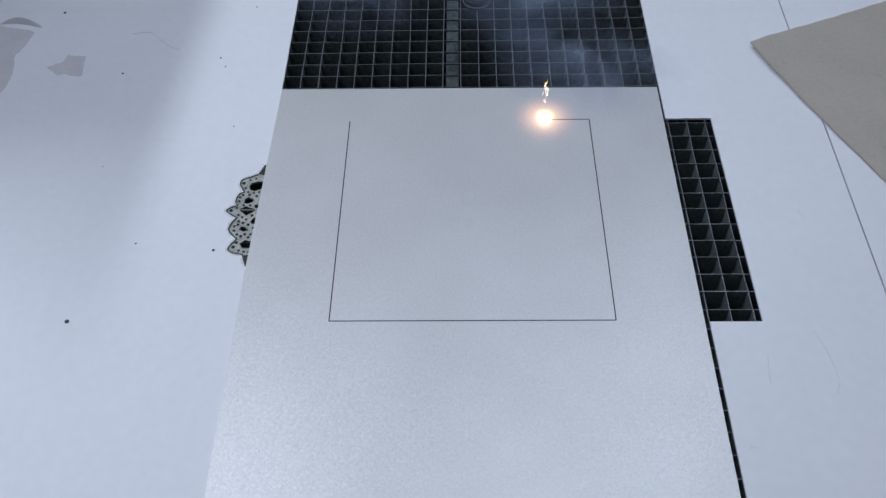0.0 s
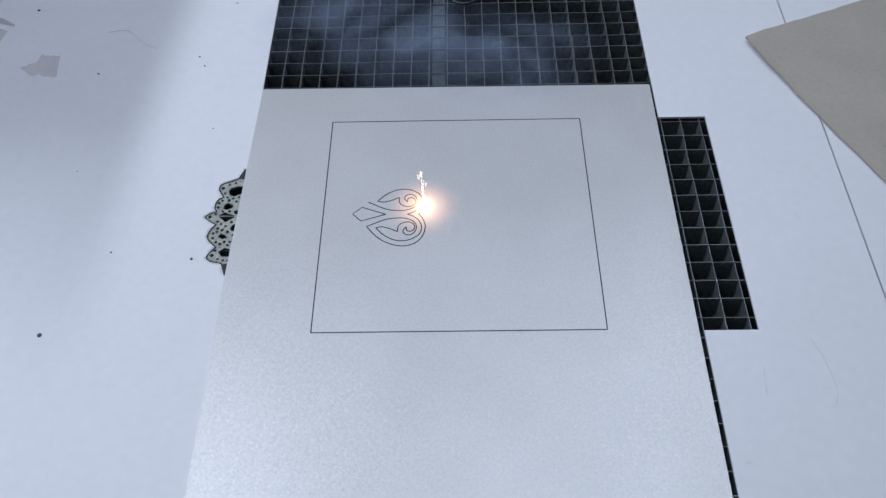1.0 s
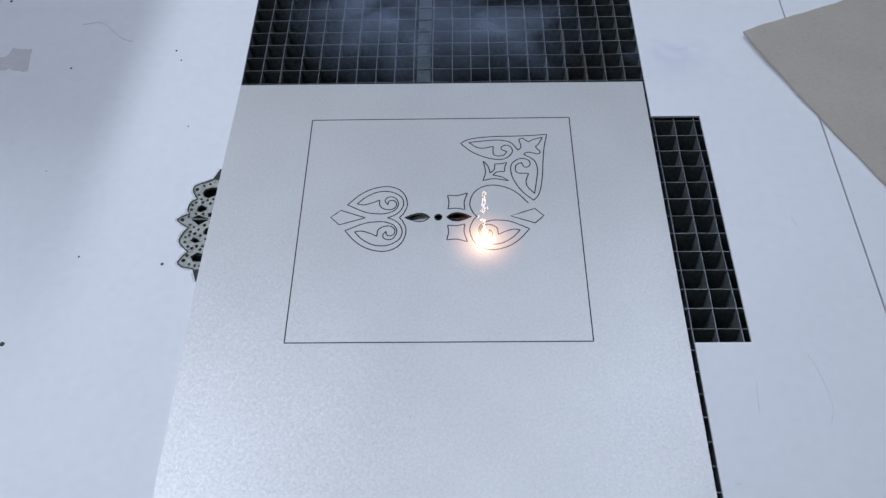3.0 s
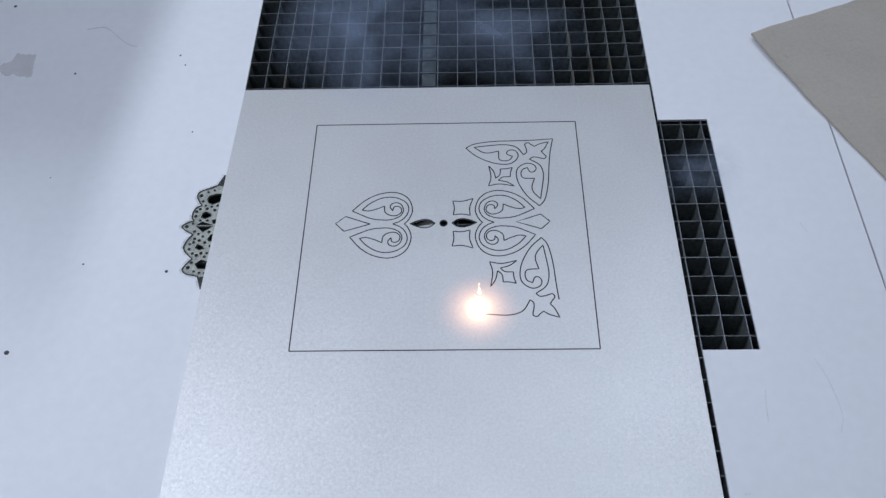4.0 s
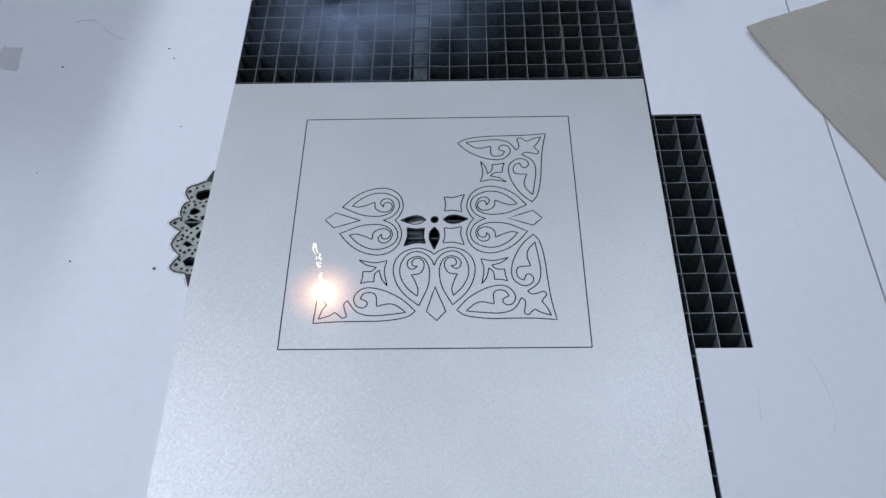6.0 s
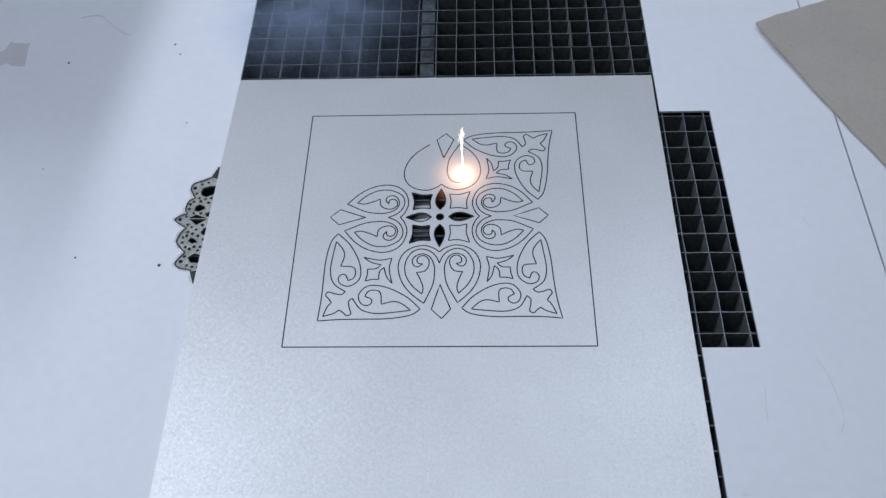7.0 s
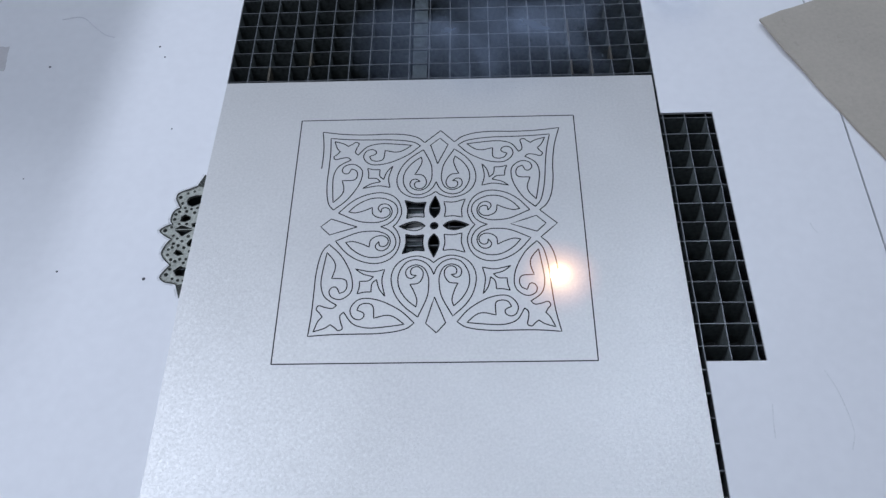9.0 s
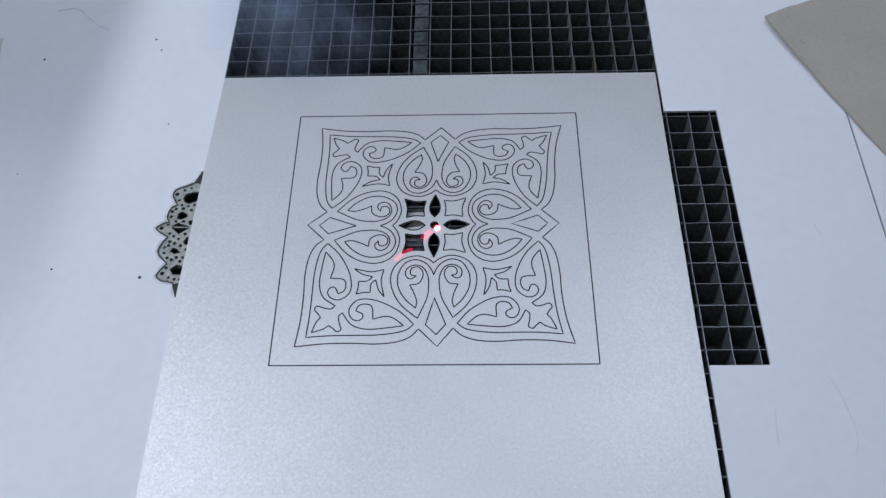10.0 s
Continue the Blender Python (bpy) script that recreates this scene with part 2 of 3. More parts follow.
def spline(pts, steps=7):
    """A smooth line through the points (Catmull-Rom)."""
    p = [Vector(q) for q in pts]
    p = [2 * p[0] - p[1]] + p + [2 * p[-1] - p[-2]]
    out = []
    for i in range(1, len(p) - 2):
        a, b, c, d = p[i - 1:i + 3]
        for k in range(steps):
            t = k / steps
            out.append(tuple(0.5 * (2 * b + (c - a) * t + (2 * a - 5 * b + 4 * c - d) * t * t + (3 * b - a - 3 * c + d) * t ** 3)))
    return out + [tuple(p[-2])]


def chain(*lines):
    out = []
    for ln in lines:
        out += list(ln) if not out else list(ln)[1:]
    return out


# ---------------------------------------------------------------- the ornament, in millimetres from its middle
# half of a heart: u outwards from the middle, v to the side
HEART_A = spline([(22.8, 0), (20.4, 3.2), (18.6, 9.0), (20.3, 16.0), (24.8, 20.8), (31.8, 22.7), (40.2, 20.8), (47.2, 16.2), (53.5, 9.0)])
HEART_B = spline([(53.5, 9.0), (43.0, 4.0), (35.8, 2.8), (30.5, 3.1), (25.7, 5.4), (23.9, 9.4), (25.3, 13.4), (28.0, 15.0), (30.9, 14.2), (31.8, 11.8), (30.1, 9.3)])
HEART_D = chain(spline([(30.1, 9.3), (29.6, 11.8), (27.4, 12.4), (25.4, 11.0), (25.2, 8.0), (27.9, 5.8), (31.6, 6.1), (34.6, 8.4), (35.2, 12.7)]),
                spline([(35.2, 12.7), (39.0, 10.8), (44.1, 9.2), (48.0, 9.8)]))
HEART_C = spline([(48.0, 9.8), (43.7, 14.5), (38.1, 18.0), (32.8, 19.1), (27.5, 18.2), (22.5, 14.9), (20.8, 10.0), (22.4, 5.0), (25.7, 1.8), (29.7, 0)])
# half of a corner ornament, mirrored in its diagonal
CORNER_E = spline([(63.3, 63.3), (62.3, 52.0), (62.0, 40.0), (61.9, 30.0), (61.0, 21.0), (59.4, 14.8), (56.6, 11.0)])
CORNER_G = spline([(56.6, 11.0), (50.0, 17.5), (45.0, 26.0), (42.9, 33.0), (43.1, 38.5), (45.9, 42.0), (49.5, 43.3), (53.2, 41.8), (54.4, 38.8), (53.0, 36.5), (50.8, 36.6), (49.1, 39.9)])
CORNER_H = chain(spline([(49.1, 39.9), (46.3, 38.3), (45.5, 34.8), (47.2, 31.8), (53.6, 31.3)]), spline([(53.6, 31.3), (52.2, 25.3), (53.2, 21.0), (57.2, 16.0)]))
CORNER_I = spline([(57.2, 16.0), (58.1, 23.1), (58.9, 32.7), (58.0, 38.7), (55.7, 42.7), (50.2, 46.5)])
CORNER_J = chain(spline([(50.2, 46.5), (52.2, 48.2), (55.5, 47.8), (59.0, 46.8), (60.1, 48.8), (58.6, 50.6), (57.0, 52.8)]), spline([(57.0, 52.8), (59.0, 55.6), (60.8, 60.8)]))
OUTER = spline([(59.0, 8.7), (63.0, 12.9), (65.6, 20.0), (66.5, 30.0), (66.1, 40.0), (66.2, 50.0), (66.8, 58.0), (68.3, 68.3)])
BRACKET = chain(spline([(26.3, 26.3), (33.0, 27.5), (41.7, 25.8)]), spline([(41.7, 25.8), (37.5, 28.8), (32.0, 30.4)]), spline([(32.0, 30.4), (34.6, 32.7), (39.1, 33.0)]),
                spline([(39.1, 33.0), (39.2, 36.5), (40.1, 40.1)]), spline([(40.1, 40.1), (36.5, 39.2), (33.0, 39.1)]), spline([(33.0, 39.1), (32.7, 34.6), (30.4, 32.0)]),
                spline([(30.4, 32.0), (28.8, 37.5), (25.8, 41.7)]), spline([(25.8, 41.7), (27.5, 33.0), (26.3, 26.3)]))
BRACKET = BRACKET[28:] + BRACKET[1:29]
SQUARE = chain(spline([(5.7, 5.7), (10.7, 6.1), (15.6, 5.1)]), spline([(15.6, 5.1), (15.3, 10.8), (17.1, 17.1)]), spline([(17.1, 17.1), (10.8, 15.3), (5.1, 15.6)]), spline([(5.1, 15.6), (6.1, 10.7), (5.7, 5.7)]))
PETAL = chain(spline([(5.0, 0), (8.0, 2.3), (11.6, 2.9), (15.2, 2.0), (19.6, 0)]), spline([(19.6, 0), (15.2, -2.0), (11.6, -2.9), (8.0, -2.3), (5.0, 0)]))
DIAMOND = [(42.6, 0), (57.0, 5.1), (62.2, 0), (57.0, -5.1), (42.6, 0)]
CIRCLE = [(2.05 * math.cos(a * math.pi / 12), 2.05 * math.sin(a * math.pi / 12)) for a in range(25)]


def flip(line):
    return [(u, -v) for u, v in line][::-1]


def swap(line):
    return [(y, x) for x, y in line][::-1]


def turn(line, quarter):
    c, s = ((1, 0), (0, 1), (-1, 0), (0, -1))[quarter % 4]
    return [(x * c - y * s, x * s + y * c) for x, y in line]


def from_point(line, k):
    """A closed line begun at another of its points."""
    return line[k:] + line[1:k + 1]


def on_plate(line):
    """To metres on the plate, by a cubic warp fitted to the camera's view."""
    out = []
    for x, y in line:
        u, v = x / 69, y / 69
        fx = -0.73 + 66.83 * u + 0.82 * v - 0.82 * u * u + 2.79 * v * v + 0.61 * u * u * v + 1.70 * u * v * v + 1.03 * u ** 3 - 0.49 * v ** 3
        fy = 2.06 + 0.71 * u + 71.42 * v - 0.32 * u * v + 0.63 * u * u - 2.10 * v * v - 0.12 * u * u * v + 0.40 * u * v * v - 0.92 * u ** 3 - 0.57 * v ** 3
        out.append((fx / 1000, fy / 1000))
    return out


LOBE = chain(HEART_B, HEART_D, HEART_C)                       # from the tip of the heart to the inner cusp
half = chain(CORNER_G, CORNER_H, CORNER_I, CORNER_J)
corner_line = chain(CORNER_E, half, swap(half), swap(CORNER_E))
eighth = chain([(68.3, 0), (59.0, 8.7)], OUTER)
quarter_line = chain(eighth, swap(eighth))                    # from the +x point to the +y point
outline = chain(*[turn(quarter_line, k) for k in range(4)])

S = 0.08


def heart(quarter, begin_out):
    """Counter-clockwise hearts: spirals first and then the outside, or the other way round."""
    inner = chain(LOBE, flip(LOBE))
    outer = chain(flip(HEART_A), HEART_A)
    mirrored_inner = [(u, -v) for u, v in inner]
    mirrored_outer = [(u, -v) for u, v in outer]
    line = chain(mirrored_outer, mirrored_inner) if begin_out else chain(mirrored_inner, mirrored_outer)
    return turn(line, quarter)


def nearest(line, x, y):
    return min(range(len(line) - 1), key=lambda i: (line[i][0] - x) ** 2 + (line[i][1] - y) ** 2)


def corner(quarter, x, y):
    """A corner ornament cut counter-clockwise from the point nearest to (x, y)."""
    line = turn(corner_line[::-1], quarter)
    return from_point(line, nearest(line, x, y))


mirror_out = outline[::-1]                                    # clockwise
border = [(-S, S), (-S, -S), (S, -S), (S, S), (-S, S)]
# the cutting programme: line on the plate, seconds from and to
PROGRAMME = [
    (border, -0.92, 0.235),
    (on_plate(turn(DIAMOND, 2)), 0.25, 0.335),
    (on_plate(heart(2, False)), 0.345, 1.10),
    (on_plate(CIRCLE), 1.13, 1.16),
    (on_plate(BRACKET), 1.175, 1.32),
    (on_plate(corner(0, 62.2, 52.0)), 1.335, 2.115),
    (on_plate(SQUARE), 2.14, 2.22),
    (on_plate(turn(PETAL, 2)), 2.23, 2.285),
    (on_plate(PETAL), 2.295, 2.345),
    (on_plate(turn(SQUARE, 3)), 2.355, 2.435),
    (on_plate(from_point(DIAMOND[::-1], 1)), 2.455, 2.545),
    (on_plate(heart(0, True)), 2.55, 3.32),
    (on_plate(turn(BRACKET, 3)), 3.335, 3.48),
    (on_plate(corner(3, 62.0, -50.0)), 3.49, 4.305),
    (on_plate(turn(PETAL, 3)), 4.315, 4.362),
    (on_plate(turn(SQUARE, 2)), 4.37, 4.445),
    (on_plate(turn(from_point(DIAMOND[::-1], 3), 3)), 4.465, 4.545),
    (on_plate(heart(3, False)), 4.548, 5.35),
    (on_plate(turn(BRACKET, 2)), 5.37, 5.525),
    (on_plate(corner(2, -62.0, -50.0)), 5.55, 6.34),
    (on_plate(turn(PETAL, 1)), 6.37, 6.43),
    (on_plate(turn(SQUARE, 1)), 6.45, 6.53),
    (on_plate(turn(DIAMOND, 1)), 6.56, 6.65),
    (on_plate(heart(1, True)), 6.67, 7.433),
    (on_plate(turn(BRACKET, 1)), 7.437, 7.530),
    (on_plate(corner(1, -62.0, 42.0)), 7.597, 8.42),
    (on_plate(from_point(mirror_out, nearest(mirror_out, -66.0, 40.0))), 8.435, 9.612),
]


def run_lengths(line):
    d = [0.0]
    for a, b in zip(line, line[1:]):
        d.append(d[-1] + math.hypot(b[0] - a[0], b[1] - a[1]))
    return d


def along(line, d, f):
    """The point at the fraction f of a line's length."""
    s = f * d[-1]
    for i in range(1, len(d)):
        if d[i] >= s:
            k = (s - d[i - 1]) / max(d[i] - d[i - 1], 1e-12)
            return (line[i - 1][0] + k * (line[i][0] - line[i - 1][0]), line[i - 1][1] + k * (line[i][1] - line[i - 1][1]))
    return line[-1]


def stretch(line, d, f0, f1):
    """The piece of a line between two fractions of its length."""
    out = [along(line, d, f0)]
    for p, s in zip(line, d):
        if f0 * d[-1] + 1e-6 < s < f1 * d[-1] - 1e-6:
            out.append(p)
    return out + [along(line, d, f1)]


LENGTHS = [run_lengths(ln) for ln, _, _ in PROGRAMME]


def spot_at(t):
    """Where the beam meets the plate at t seconds."""
    for i, (ln, a, b) in enumerate(PROGRAMME):
        if t <= b:
            return along(ln, LENGTHS[i], min(max((t - a) / (b - a), 0), 1))
    return PROGRAMME[-1][0][-1]


# ---------------------------------------------------------------- room and machine bed
def room():
    for name, d in (("wall_north", (-1.6, 1.6, -0.85, 1.6, 1.7, 2.4)), ("wall_south", (-1.6, -2.1, -0.85, 1.6, -2.0, 2.4)),
                    ("wall_west", (-1.7, -2.1, -0.85, -1.6, 1.7, 2.4)), ("wall_east", (1.6, -2.1, -0.85, 1.7, 1.7, 2.4))):
        tagged(link_mesh(name, boxes(d), PALE_WALL), "plain pale workshop wall", "wall", kind="structure")
    # added out of view to block lamp_left and shade the left board
    side = link_mesh("shade_panel", boxes((-0.006, 0.095, -0.013, 0.0, 0.75, 0.47)), WALL)
    side.matrix_world = pose(-0.484, 0.0, 0.0, 0, 0, -4)
    tagged(side, "plain grey panel out of view that shades the left board", "wall", kind="structure")
    tagged(link_mesh("floor", boxes((-1.7, -2.1, -0.95, 1.7, 1.7, -0.85)), FLOOR), "dull grey concrete workshop floor", "floor", kind="structure")
    tagged(link_mesh("ceiling", boxes((-1.7, -2.1, 2.4, 1.7, 1.7, 2.5)), PALE_WALL), "plain pale workshop ceiling", "ceiling", kind="structure")


def bed():
    """The machine's bed: a frame on legs that carries the grid, with a dark tray under it."""
    ob = tagged(new("machine_bed"), "dark grey machine bed with a grey waste tray", "machine bed")
    part("side_rail", boxes((-0.50, -0.50, -0.10, -0.44, 0.50, -0.0137)), FRAME, ob)
    part("side_rail", boxes((0.44, -0.50, -0.10, 0.50, 0.50, -0.0137)), FRAME, ob)
    part("cross_rail", boxes((-0.44, -0.50, -0.10, 0.44, -0.44, -0.0137)), FRAME, ob)
    part("cross_rail", boxes((-0.44, 0.44, -0.10, 0.44, 0.50, -0.0137)), FRAME, ob)
    part("tray", boxes((-0.44, -0.44, -0.10, 0.44, 0.44, -0.085)), BLACK, ob)
    for x in (-0.47, 0.47):
        for y in (-0.47, 0.47):
            part("leg", boxes((x - 0.025, y - 0.025, -0.85, x + 0.025, y + 0.025, -0.10)), FRAME, ob)
    beam = part("support_beam", boxes((-0.0158, -0.44, -0.0240, -0.0070, 0.44, -0.0042)), BEAM, ob, "dull metal support beam")
    # added strip, placed so the camera sees it through the lower left square
    part("pale_strip", boxes((-0.0170, -0.0056, -0.0042, -0.0052, -0.0036, -0.0033)), STRIP, beam, "pale metal strip under the cut opening")


GRID_TOP, GRID_LOW = -0.0026, -0.0240


def grid():
    ob = tagged(new("work_grid"), "dark metal egg-crate work grid under the sheets", "grid")
    rng = random.Random(8)
    kinds = []
    for k in range(4):
        # slightly wavy strips that bend where they cross the others
        line = spline([(rng.uniform(-0.00045, 0.00045), -0.25 + 0.025 * i) for i in range(25)] + [(0, 0.36)], 2)
        kinds.append(part("slat", ribbon(line, 0.00056, GRID_LOW, GRID_TOP), SLAT, ob))
    for k in range(-22, 21):
        s = kinds[k + 22] if k < -18 else new("slat", kinds[k % 4].data)
        s.parent, s.location = ob, (-0.0052 + 0.01252 * k, 0, 0)
        s.rotation_euler = (0, radians(rng.uniform(-0.6, 0.6)), radians(rng.uniform(-0.05, 0.05)))
    bright = part("cross_slat", ribbon(spline([(-0.29 + 0.02 * i, rng.uniform(-0.0002, 0.0002)) for i in range(29)], 2), 0.00052, GRID_LOW + 0.001, GRID_TOP - 0.0001), SLAT, ob)
    dull = part("cross_slat", ribbon(spline([(-0.29 + 0.02 * i, rng.uniform(-0.0003, 0.0003)) for i in range(29)], 2), 0.00052, GRID_LOW + 0.001, GRID_TOP - 0.0003), SLAT, ob)
    # top faces take a second tone: paler, or duller on some cross slats
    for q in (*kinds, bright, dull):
        q.data.materials.append(EDGE if q is not dull else SLAT_DULL)
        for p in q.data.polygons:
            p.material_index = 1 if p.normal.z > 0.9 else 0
    for k in range(-20, 29):
        src = dull if k in (9, 10, 11, 13, 15) or k < 8 and k % 3 == 0 else bright
        s = src if k in (-20, -18) else new("cross_slat", src.data)
        s.parent, s.location = ob, (0, 0.0034 + 0.01252 * k, 0)
        s.rotation_euler = (radians(rng.uniform(-1, 1)), 0, radians(rng.uniform(-0.06, 0.06)))
    # sooty deposits on the edges of some cells
    for k, cy in ((7, 0.122), (8, 0.122), (8, 0.134), (7, 0.147), (9, 0.134), (-6, 0.134), (-8, 0.122), (7, 0.159)):
        x = -0.0052 + 0.01252 * k
        part("soot_crust", boxes((x - 0.0006, cy - 0.006, GRID_TOP - 0.009, x + 0.0006, cy + 0.006, GRID_TOP + 0.0002)), SLAT_RUST, ob, "brown sooty crust")


# ---------------------------------------------------------------- white boards, lace, card
BT, BB = -0.00105, -0.00255


def lace_outline(grow=0.0):
    """Scalloped edge of the burnt lace figure, from its upper to its lower end: pointed and round scallops by turns."""
    points = [(-131.9, 41.2), (-135.1, 33.2)]
    scallops = [  # each from cusp to cusp
        [(-135.1, 33.2), (-139.5, 31.1), (-144.9, 28.4), (-145.8, 24.7), (-143.9, 20.8), (-142.3, 18.1)],
        [(-142.3, 18.1), (-145.1, 16.2), (-146.3, 12.8), (-146.2, 9.0), (-144.7, 6.8)],
        [(-144.7, 6.8), (-148.0, 5.6), (-151.2, 2.8), (-148.4, -0.2), (-143.8, -3.2)],
        [(-143.8, -3.2), (-145.6, -5.7), (-146.9, -9.0), (-147.5, -12.2), (-145.9, -15.4), (-143.1, -18.3), (-141.3, -20.1)],
        [(-141.3, -20.1), (-144.1, -24.0), (-145.5, -27.7), (-142.7, -30.5), (-139.3, -31.2), (-136.1, -32.2)]]
    for sc in scallops:
        points = chain(points, spline(sc, 3))
    points.append((-133.0, -40.6))
    return [(x / 1000 + grow, y / 1000) for x, y in points]


def boards():
    lace = lace_outline()
    left_edge = [(-0.130, 0.36), (-0.4395, 0.36), (-0.4395, -0.40), (-0.124, -0.40), (-0.124, lace[-1][1] - 0.001)] + lace[::-1] + [(-0.124, lace[0][1] + 0.001), (-0.124, 0.108), (-0.130, 0.108)]
    bm = sheet([left_edge], BB, BT)
    ob = link_mesh("white_board", bm, BOARD)
    tagged(ob, "large white board with a burnt edge, specks and a torn patch", "board")
    right = [(0.1312, 0.36), (0.1312, 0.0812), (0.1612, 0.0812), (0.1612, -0.0805), (0.1320, -0.0805), (0.1314, -0.40), (0.2340, -0.40), (0.2340, 0.36)]
    tagged(link_mesh("white_board", sheet([right], BB, BT), BOARD), "white board with a slot over the dark grid", "board")
    tagged(link_mesh("white_board", boxes((0.2350, -0.40, BB, 0.4395, 0.36, BT)), BOARD), "white board beside a narrow open seam", "board")


# openings of the lace web, in millimetres
LACE_HOLES = [
    [(-139.7, 22.7), (-138.6, 25.4), (-134.7, 26.7), (-131.5, 26.7), (-131.5, 21.0), (-135.9, 18.9), (-138.6, 20.0)],
    [(-141.0, 9.0), (-140.7, 12.0), (-139.0, 13.5), (-135.6, 11.7), (-135.7, 9.9), (-138.7, 8.4)],
    [(-142.9, 3.8), (-139.6, 6.0), (-133.3, 3.6)], [(-142.8, 2.9), (-138.3, -1.1), (-133.2, 2.7)],
    [(-134.3, 7.0), (-131.5, 7.7), (-131.5, 4.6), (-133.6, 5.0)], [(-134.7, -6.2), (-133.4, -3.4), (-131.3, -3.0), (-131.4, -8.4), (-134.1, -7.7)],
    [(-140.9, -12.3), (-139.8, -10.1), (-137.5, -11.0), (-135.6, -13.1), (-138.5, -13.9)], [(-139.0, -23.6), (-135.8, -20.8), (-131.5, -22.4), (-131.5, -27.0), (-137.2, -26.6)]]
LACE_DOTS = [(-143.7, 25.5), (-139.9, 28.1), (-136.4, 29.5), (-141.9, 21.2), (-139.8, 18.0), (-136.2, 17.2), (-132.9, 17.9), (-144.4, 13.6), (-144.4, 10.2),
             (-142.6, 15.4), (-141.2, 7.0), (-137.1, 7.0), (-148.3, 2.7), (-145.1, 4.9), (-143.2, -0.9), (-140.7, -2.7), (-137.8, -4.4), (-134.8, -1.3), (-142.2, -6.1),
             (-139.4, -7.3), (-136.0, -8.8), (-144.3, -9.8), (-144.1, -13.3), (-142.4, -8.6), (-141.8, -16.4), (-139.3, -17.6), (-136.9, -16.2), (-133.6, -16.3),
             (-132.6, -11.3), (-141.2, -22.6), (-134.6, -18.6), (-142.6, -26.0), (-138.9, -28.6), (-135.7, -29.6), (-132.8, -29.9), (-138.6, 15.6), (-134.0, 14.6), (-141.0, -26.0)]


def lace_figure():
    ob = tagged(new("burnt_lace"), "scorched grey-green lace figure cut into the white board", "lace cutout")
    edge = lace_outline(0.0002)
    loops = [edge + [(-0.126, edge[-1][1]), (-0.126, edge[0][1])]]

    def gap(p, a, b):
        """Distance from a point to the stretch from a to b."""
        p, a, b = Vector(p), Vector(a), Vector(b)
        f = max(0, min(1, (p - a).dot(b - a) / max((b - a).length_squared, 1e-12)))
        return (a + (b - a) * f - p).length

    holes = [[(x / 1000, y / 1000) for x, y in h] for h in LACE_HOLES]
    rng = random.Random(4)
    dots = []
    for k, (x, y) in enumerate(LACE_DOTS):
        p, rad = (x / 1000, y / 1000), (0.00105 if k in (0, 12, 31) else rng.uniform(0.00062, 0.00085))
        rims = [(a, b) for lp in holes for a, b in zip(lp, lp[1:] + lp[:1])] + list(zip(edge, edge[1:]))
        rad = min([rad] + [gap(p, a, b) - 0.0003 for a, b in rims] + [math.hypot(p[0] - q[0], p[1] - q[1]) - r - 0.0002 for q, r in dots])
        if rad > 0.0003:
            dots.append((p, rad))
            holes.append([(p[0] + rad * math.cos(q), p[1] + rad * math.sin(q)) for q in (2 * math.pi * i / 9 for i in range(9))])
    part("lace_web", sheet(loops + holes, BB, BT - 0.0002), LACE, ob)
    part("burnt_rim", ribbon(lace_outline(), 0.0007, BT - 0.0008, BT + 0.0001), LACE_RIM, ob, "charred black rim")
    for k, h in enumerate(holes):
        part("burnt_rim", ribbon(h + h[:2], 0.00045 if k < len(LACE_HOLES) else 0.0003, BT - 0.0006, BT - 0.0001), LACE_RIM, ob)
    part("scorch_stain", ribbon(lace_outline(-0.0004), 0.0026, BT - 0.0001, BT + 0.00003), SCORCH, ob, "thin brownish scorch on white board")
    # dark triangles stand in for the open cut with shade below it
    for end, side in ((0, 1), (-1, -1)):
        x, y = edge[end]
        part("dark_gap_tip", sheet([[(x, y), (x - 0.0030, y - side * 0.0080), (x + 0.0004, y - side * 0.0088)]], BT - 0.0006, BT - 0.00004), LACE_RIM, ob)


